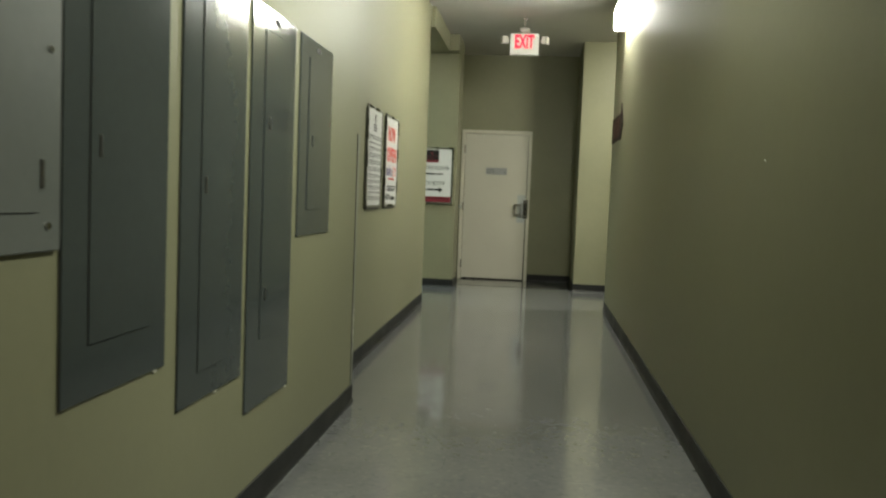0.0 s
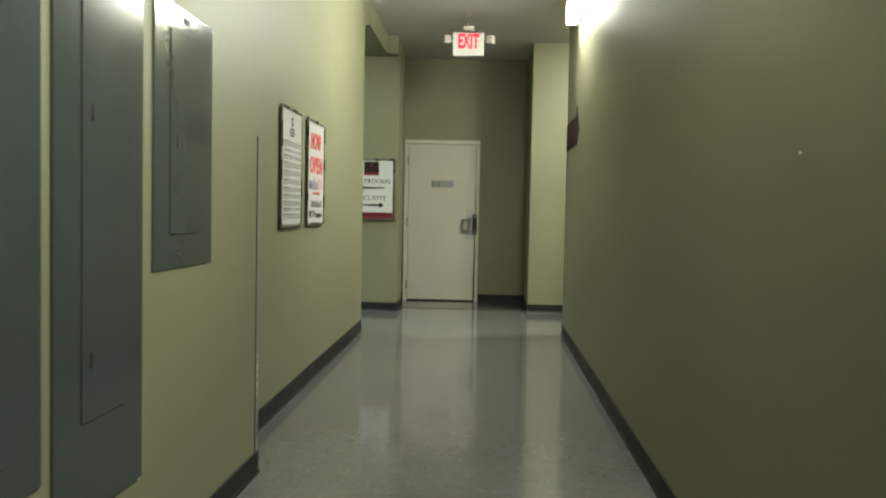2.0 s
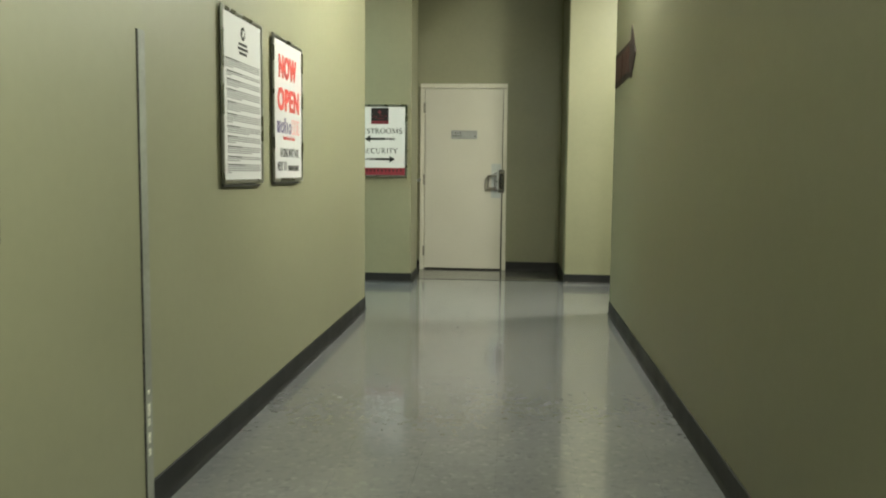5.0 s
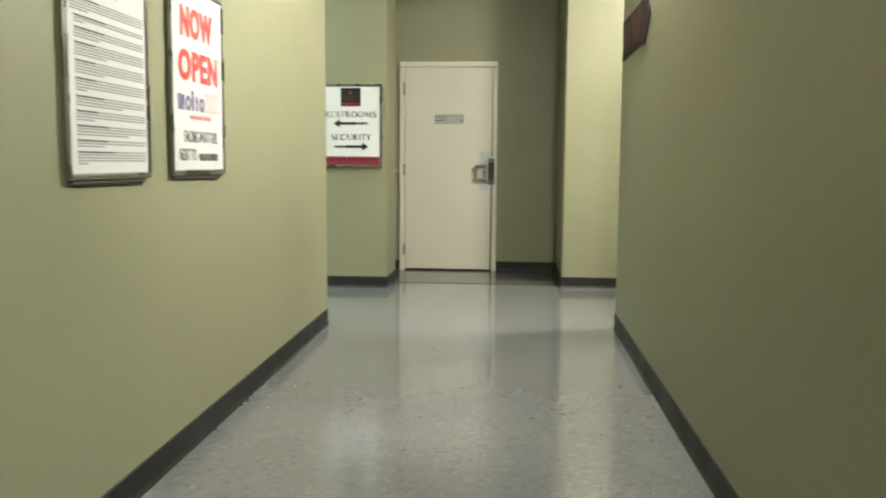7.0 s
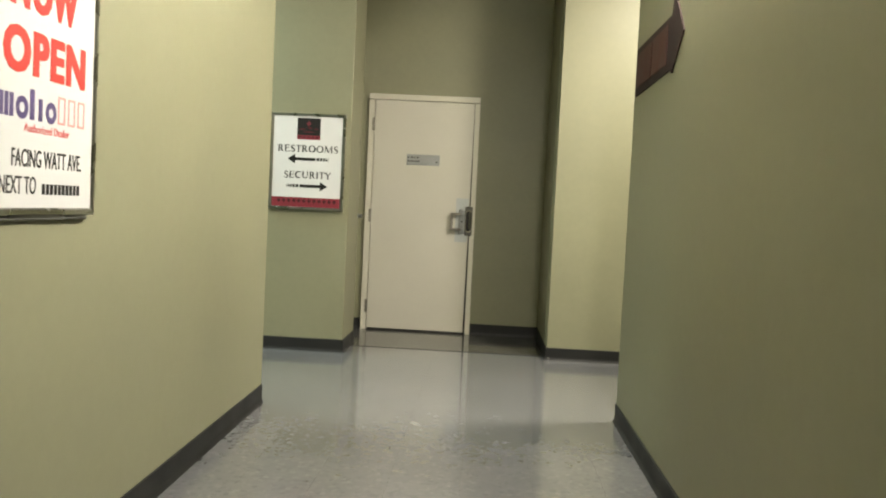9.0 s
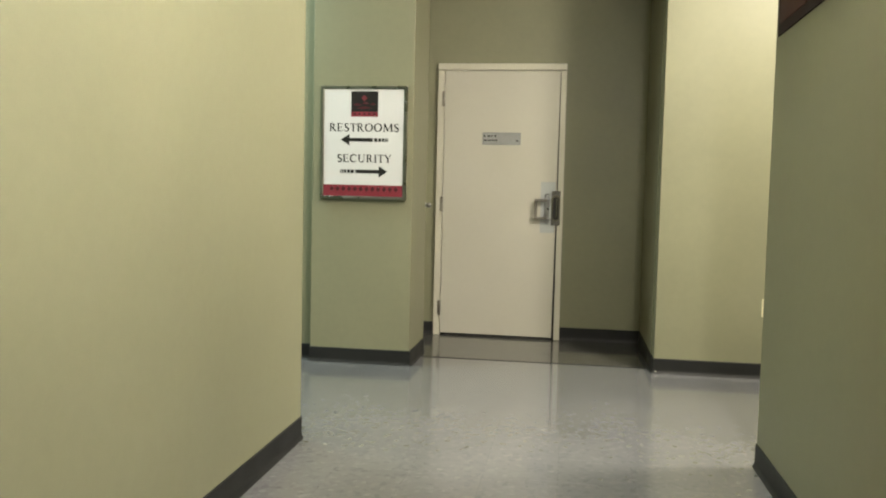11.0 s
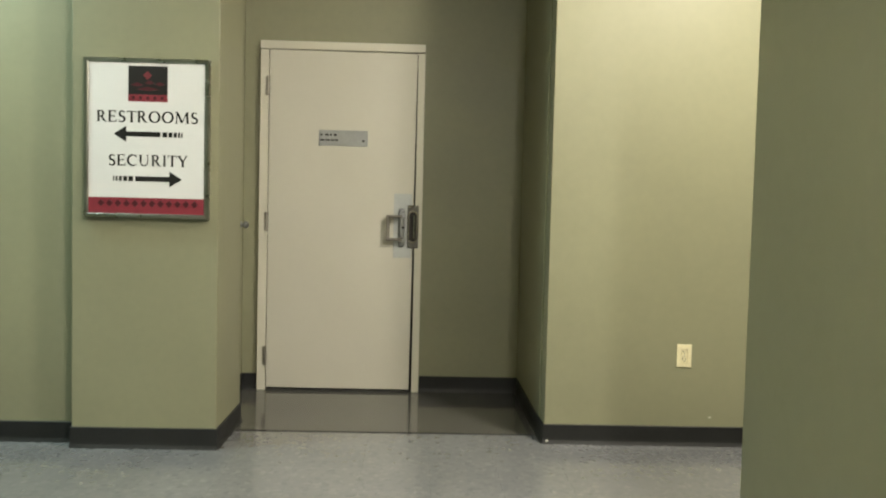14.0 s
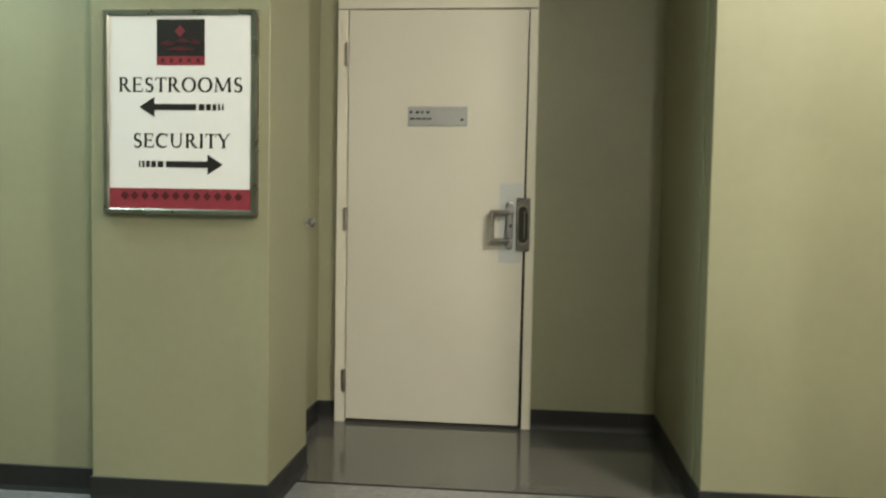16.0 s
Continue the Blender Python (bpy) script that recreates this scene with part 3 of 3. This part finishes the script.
part("border_band", flat(bmesh.new(), SX0 + 0.021, SX1 - 0.021, 1.117, 1.191), MAROON, sheet, "maroon band along the lower edge")
for i in range(12):
    x = -1.408 + i * 0.0392
    bm = bmesh.new()
    add_prism(bm, [(x - 0.016, plane - 0.001, 1.164), (x, plane - 0.001, 1.147), (x + 0.016, plane - 0.001, 1.164), (x, plane - 0.001, 1.181)], (0, -0.0022, 0))
    part("diamond", bm, DARK_RED, sheet)
badge = part("badge", flat(bmesh.new(), -1.285, -1.105, 1.668, 1.800), BLACK, sheet, "black square badge")
part("badge_band", flat(bmesh.new(), -1.285, -1.105, 1.636, 1.668), MAROON, sheet)
bm = bmesh.new()
add_prism(bm, [(-1.217, plane - 0.001, 1.757), (-1.197, plane - 0.001, 1.736), (-1.177, plane - 0.001, 1.757), (-1.197, plane - 0.001, 1.778)], (0, -0.0022, 0))
part("badge_diamond", bm, BADGE_RED, badge)
bm = bmesh.new()
for x0, x1, z in ((-1.275, -1.215, 1.712), (-1.21, -1.165, 1.722), (-1.16, -1.118, 1.716), (-1.25, -1.14, 1.692)):
    add_prism(bm, [(x0, plane - 0.001, z), ((x0 + x1) / 2, plane - 0.001, z - 0.007), (x1, plane - 0.001, z), ((x0 + x1) / 2, plane - 0.001, z + 0.012)], (0, -0.0022, 0))
part("badge_script", bm, DARK_RED, badge)
bm = bmesh.new()
for i in range(5):
    flat(bm, -1.268 + i * 0.033, -1.255 + i * 0.033, 1.645, 1.660, 0.0024)
part("badge_marks", bm, DARK_RED, sheet)


ADVANCE = {"R": 0.96, "E": 0.88, "S": 0.76, "T": 0.89, "O": 1.14, "M": 1.36, "C": 1.03, "U": 1.12, "I": 0.49, "Y": 0.96}
STEM, HAIR = 0.172, 0.078


def arc(cx, cz, rx, rz, start, end, steps=14):
    return [(cx + rx * math.cos(radians(start + (end - start) * k / steps)), cz + rz * math.sin(radians(start + (end - start) * k / steps))) for k in range(steps + 1)]


def swell(n, thin, thick):
    """Pen widths along a stroke, thin at both ends."""
    return [thin + (thick - thin) * math.sin(math.pi * k / (n - 1)) for k in range(n)]


def glyph(char):
    """Pen strokes of one roman capital: lists of points with their widths, cap height 1."""
    strokes = []

    def line(x0, z0, x1, z1, w):
        strokes.append(([(x0, z0), (x1, z1)], [w, w]))

    def serif(x, z, reach=0.13):
        line(x - reach, z, x + reach, z, 0.058)

    def stem(x):
        line(x, 0, x, 1, STEM)
        serif(x, 0.022)
        serif(x, 0.978)

    def curve(points, thin, thick):
        strokes.append((points, swell(len(points), thin, thick)))

    if char in "RE":
        stem(0.2)
    if char == "R":
        curve([(0.2, 0.97), (0.38, 0.97)] + arc(0.40, 0.735, 0.21, 0.235, 80, -80) + [(0.38, 0.50), (0.2, 0.50)], HAIR, STEM)
        strokes.append(([(0.42, 0.50), (0.66, 0.16), (0.78, 0.04), (0.92, 0.015)], [0.15, 0.175, 0.12, 0.055]))
    elif char == "E":
        for z, x in ((0.97, 0.70), (0.52, 0.60), (0.03, 0.76)):
            line(0.2, z, x, z, HAIR)
        for x, z0, z1 in ((0.70, 0.99, 0.78), (0.605, 0.62, 0.42), (0.77, 0.24, 0.0)):
            line(x, z0, x, z1, 0.05)
    elif char == "T":
        line(0.445, 0, 0.445, 1, STEM)
        serif(0.445, 0.022, 0.15)
        line(0.06, 0.965, 0.83, 0.965, HAIR)
        for x in (0.075, 0.815):
            line(x, 0.99, x, 0.76, 0.05)
    elif char == "I":
        stem(0.245)
    elif char == "O":
        for a, b in ((90, 270), (270, 450)):
            curve(arc(0.57, 0.5, 0.42, 0.475, a, b, 16), HAIR, 0.185)
    elif char == "C":
        curve(arc(0.57, 0.5, 0.43, 0.475, 48, 312, 20), 0.065, 0.19)
        line(0.875, 0.99, 0.875, 0.74, 0.05)
    elif char == "S":
        points = arc(0.38, 0.735, 0.20, 0.235, 35, 250, 14) + arc(0.37, 0.255, 0.23, 0.24, 75, -145, 16)
        curve(points, 0.065, 0.185)
        line(0.565, 0.99, 0.565, 0.78, 0.045)
        line(0.155, 0.22, 0.155, 0.0, 0.045)
    elif char == "U":
        line(0.22, 1, 0.22, 0.35, STEM)
        curve([(0.22, 0.36)] + arc(0.53, 0.33, 0.31, 0.30, 180, 360, 14) + [(0.84, 0.36)], 0.075, 0.11)
        line(0.85, 1, 0.85, 0.34, 0.07)
        serif(0.22, 0.978)
        serif(0.85, 0.978, 0.11)
    elif char == "Y":
        line(0.14, 0.98, 0.47, 0.46, 0.17)
        line(0.82, 0.98, 0.48, 0.46, 0.08)
        line(0.475, 0, 0.475, 0.5, STEM)
        serif(0.475, 0.022, 0.15)
        serif(0.15, 0.978, 0.14)
        serif(0.82, 0.978, 0.11)
    elif char == "M":
        line(0.17, 0, 0.25, 0.98, 0.08)
        line(0.25, 0.97, 0.66, 0.06, 0.175)
        line(0.66, 0.06, 1.07, 0.97, 0.08)
        line(1.09, 0.98, 1.15, 0, STEM)
        serif(0.17, 0.022)
        serif(1.15, 0.022, 0.15)
        serif(0.18, 0.978, 0.09)
        serif(1.14, 0.978, 0.09)
    return strokes


def roman_word(word, left, right, bottom, top):
    """Each letter of the word as one printed part, drawn with a broad pen."""
    h, sx = top - bottom, (right - left) / sum(ADVANCE[c] for c in word)
    x = left
    for char in word:
        bm = bmesh.new()
        for k, (points, widths) in enumerate(glyph(char)):
            rims = []
            for i, p in enumerate(points):
                a, b = points[max(i - 1, 0)], points[min(i + 1, len(points) - 1)]
                d = Vector((b[0] - a[0], b[1] - a[1])).normalized() * widths[i] / 2
                rims.append(((p[0] - d.y, p[1] + d.x), (p[0] + d.y, p[1] - d.x)))
            front = plane - 0.0012 - k * 0.00003
            rows = [[bm.verts.new((x + u * sx, y, bottom + w * h)) for u, w in rim for y in (front, plane + 0.0004)] for rim in rims]
            for p, q in zip(rows, rows[1:]):
                for m, n in ((0, 2), (2, 3), (3, 1), (1, 0)):
                    bm.faces.new((p[m], p[n], q[n], q[m]))
            bm.faces.new([rows[0][m] for m in (0, 1, 3, 2)])
            bm.faces.new([rows[-1][m] for m in (0, 2, 3, 1)])
        part("letter", bm, BLACK, sheet)
        x += ADVANCE[char] * sx


roman_word("RESTROOMS", -1.432, -0.960, 1.540, 1.592)
roman_word("SECURITY", -1.378, -1.008, 1.339, 1.390)
for z, tip, s in ((1.4855, -1.352, 1), (1.2790, -1.036, -1)):
    bm = bmesh.new()
    add_prism(bm, [(tip, plane + 0.0004, z), (tip + s * 0.058, plane + 0.0004, z - 0.037), (tip + s * 0.058, plane + 0.0004, z + 0.037)], (0, -0.0016, 0))
    a, b = tip + s * 0.056, tip + s * 0.215
    flat(bm, min(a, b), max(a, b), z - 0.0115, z + 0.0115)
    for u0, u1 in ((0.225, 0.246), (0.253, 0.270), (0.277, 0.290), (0.297, 0.305), (0.312, 0.317)):
        a, b = tip + s * u0, tip + s * u1
        flat(bm, min(a, b), max(a, b), z - 0.0115, z + 0.0115)
    part("arrow", bm, BLACK, sheet)

# door of the alcove
door = thing("door_1", (-0.41, 12.17, 0), "cream painted flush door with dark latch guard and pull handle", "door", kind="structure")
F = 12.172
for name, args in (("door_jamb", (-0.928, -0.8745, F, BACK + 0.11, 0.0, 2.13)), ("door_jamb", (0.048, 0.093, F, BACK + 0.11, 0.0, 2.13)), ("door_head", (-0.928, 0.093, F, BACK + 0.11, 2.134, 2.185))):
    part(name, box(*args, bevel=0.003), FRAME_PAINT, door)
for x0, x1 in ((-0.8745, -0.858), (0.034, 0.048)):
    part("door_stop", box(x0, x1, F + 0.062, F + 0.08, 0.0, 2.13), GAP if x0 > 0 else FRAME_PAINT, door)
bm = bmesh.new()
add_prism(bm, [(-0.8705, F + 0.006, 0.018), (0.031, F + 0.006, 0.016), (0.0445, F + 0.006, 2.128), (-0.8705, F + 0.006, 2.130)], (0, 0.044, 0))
bmesh.ops.bevel(bm, geom=bm.edges[:], offset=0.003, segments=1, affect="EDGES")
part("door_leaf", bm, DOOR_PAINT, door)
part("threshold_gap", box(-0.872, 0.047, F + 0.012, F + 0.06, 0.0005, 0.009), GAP, door)
for z in (1.905, 1.063, 0.221):
    bm = add_rod(bmesh.new(), (-0.8765, F - 0.004, z - 0.058), (-0.8765, F - 0.004, z + 0.058), 0.0085, sides=14)
    for k in (-0.058, -0.02, 0.02, 0.058):
        add_rod(bm, (-0.8765, F - 0.004, z + k - 0.002), (-0.8765, F - 0.004, z + k + 0.002), 0.0098, sides=14)
    add_box(bm, -0.894, -0.8765, F - 0.0025, F + 0.001, z - 0.056, z + 0.056)
    part("hinge", bm, HINGE, door)
plate = part("name_plate", box(-0.561, -0.257, F + 0.001, F + 0.0065, 1.544, 1.642, bevel=0.002), PLATE, door, "brushed grey name plate")
bm = bmesh.new()
for z, h, runs in ((1.613, 0.013, ((0.0, 0.012), (0.03, 0.05), (0.058, 0.07), (0.085, 0.10))), (1.580, 0.010, ((0.0, 0.025), (0.032, 0.06), (0.066, 0.085), (0.09, 0.11)))):
    for a, b in runs:
        add_box(bm, -0.551 + a, -0.551 + b, F - 0.0002, F + 0.0015, z - h / 2, z + h / 2)
add_box(bm, -0.292, -0.277, F - 0.0002, F + 0.0015, 1.571, 1.583)
part("plate_marks", bm, BLACK, plate)
D = F + 0.006
pull = part("pull_plate", box(-0.085, 0.030, D - 0.003, D + 0.001, 0.855, 1.257, bevel=0.001), ALU, door, "pale aluminium push plate")
part("pull_base", box(-0.052, -0.014, D - 0.010, D - 0.003, 0.925, 1.165, bevel=0.014, segments=3), STEEL, pull, "grey rounded handle base")
for z in (0.965, 1.122):
    bm = add_rod(bmesh.new(), (-0.033, D - 0.008, z), (-0.033, D - 0.020, z), 0.022, 0.018, 18)
    part("boss", bm, STEEL, pull, "round grey boss of the handle")
part("cylinder", add_rod(bmesh.new(), (-0.026, D - 0.008, 1.045), (-0.026, D - 0.013, 1.045), 0.008, sides=14), GAP, pull, "small dark lock cylinder")
bm = bmesh.new()
for z in (0.972, 1.114):
    add_box(bm, -0.128, -0.030, D - 0.058, D - 0.018, z - 0.0085, z + 0.0085, bevel=0.003)
add_box(bm, -0.130, -0.108, D - 0.060, D - 0.036, 0.963, 1.123, bevel=0.004)
part("pull_handle", bm, HANDLE, pull, "dull metal pull handle")
G = F - 0.001
guard = part("latch_guard", box(0.001, 0.071, G - 0.006, G, 0.916, 1.186, bevel=0.003), GUARD_METAL, door, "dark metal latch guard plate")


def oval(r, half, front, steps=10):
    """Outline of an upright slot with round ends, on the guard."""
    top = [(0.036 + r * math.cos(math.pi * k / steps), 1.051 + half + r * math.sin(math.pi * k / steps)) for k in range(steps + 1)]
    low = [(0.072 - x, 2.102 - z) for x, z in top]
    return [(x, front, z) for x, z in top + low]


part("guard_recess", add_prism(bmesh.new(), oval(0.0245, 0.068, G - 0.005), (0, -0.003, 0)), BLACK, guard, "dark slot of the guard")
rim = bmesh.new()
outer, inner = oval(0.0305, 0.071, G - 0.005), oval(0.024, 0.068, G - 0.005)
for i in range(len(outer)):
    j = (i + 1) % len(outer)
    add_prism(rim, [outer[i], outer[j], inner[j], inner[i]], (0, -0.010, 0))
part("guard_rim", rim, CHROME, guard, "bright rounded rim of the slot")
part("guard_bar", add_rod(bmesh.new(), (0.043, G - 0.011, 0.98), (0.043, G - 0.011, 1.122), 0.0045, sides=12), CHROME, guard, "bright upright bar in the slot")
for x in (0.013, 0.059):
    for z in (0.928, 1.174):
        bm = bmesh.new()
        bmesh.ops.create_uvsphere(bm, u_segments=12, v_segments=8, radius=0.0075, matrix=Matrix.Translation((x, G - 0.006, z)))
        part("bolt", bm, CHROME, guard)

# knob on the pillar's side
bm = add_rod(bmesh.new(), (-0.8725, 11.385, 1.062), (-0.868, 11.385, 1.062), 0.019, sides=20)
add_rod(bm, (-0.868, 11.385, 1.062), (-0.852, 11.385, 1.062), 0.007, sides=14)
bmesh.ops.create_uvsphere(bm, u_segments=16, v_segments=10, radius=0.019, matrix=Matrix.Translation((-0.846, 11.385, 1.062)) @ Matrix.Diagonal((0.8, 1, 1, 1)))
tagged(new("door_knob", mesh_of("door_knob", bm, STEEL)), "small round metal knob on the pillar side", "door knob")

# socket on the right back wall
W = 11.066
outlet = thing("wall_outlet", (1.427, W, 0.403), "ivory duplex wall outlet above the baseboard", "outlet")
part("cover_plate", box(1.389, 1.465, W - 0.006, W - 0.0005, 0.403, 0.519, bevel=0.003, segments=2), IVORY, outlet)
for z in (0.4415, 0.4805):
    face_ob = part("receptacle", box(1.411, 1.443, W - 0.0085, W - 0.005, z - 0.0145, z + 0.0145, bevel=0.006, segments=2), IVORY, outlet)
    bm = bmesh.new()
    for x in (1.419, 1.434):
        add_box(bm, x - 0.0016, x + 0.0016, W - 0.0092, W - 0.008, z - 0.001, z + 0.009)
    add_rod(bm, (1.427, W - 0.0092, z - 0.008), (1.427, W - 0.008, z - 0.008), 0.003, sides=10)
    part("slots", bm, BLACK, face_ob)
part("plate_screw", add_rod(bmesh.new(), (1.427, W - 0.0075, 0.461), (1.427, W - 0.005, 0.461), 0.0032, sides=10), STEEL, outlet)

# seam across the alcove
structure("trim_floor_seam", box(-0.866, 0.716, 11.211, 11.226, -0.001, 0.002), SEAM, "dark joint strip across the alcove floor")

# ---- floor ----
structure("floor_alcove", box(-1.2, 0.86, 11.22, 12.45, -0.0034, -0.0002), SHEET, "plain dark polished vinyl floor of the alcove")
floor = structure("floor", box(-5.15, 5.15, -3.35, 12.45, -0.12, -0.0035), GAP, "polished grey speckled vinyl tile floor")
TILE, X0, Y0 = 0.3048, -0.16, 11.22
tile_bm = box(-TILE / 2 + 0.0003, TILE / 2 - 0.0003, -TILE / 2 + 0.0003, TILE / 2 - 0.0003, -0.0033, 0.0)
tile_mesh = mesh_of("floor_tile", tile_bm, VINYL)
rest_v, rest_f = [], []
for i in range(-16, 17):
    for j in range(-48, 4):
        x, y = X0 + (i + 0.5) * TILE, Y0 + (j + 0.5) * TILE
        if not (-4.95 < x < 4.95):
            continue
        if j >= 0:
            continue
        if -1.1 < x < 1.05 and 3.0 < y < 12.25:
            tile = new("floor_tile", tile_mesh)
            tile.parent = floor
            tile.location = (x, y, 0)
        elif -1.3 < x < 1.3 or 8.9 < y < 11.3:
            h, k = TILE / 2 - 0.0003, len(rest_v)
            rest_v += [(x - h, y - h, 0), (x + h, y - h, 0), (x + h, y + h, 0), (x - h, y + h, 0)]
            rest_f.append((k, k + 1, k + 2, k + 3))
me = bpy.data.meshes.new("floor_tiles")
me.from_pydata(rest_v, [], rest_f)
me.materials.append(VINYL)
rest = new("floor_tiles", me)
rest.parent = floor
tagged(rest, kind="stuff")
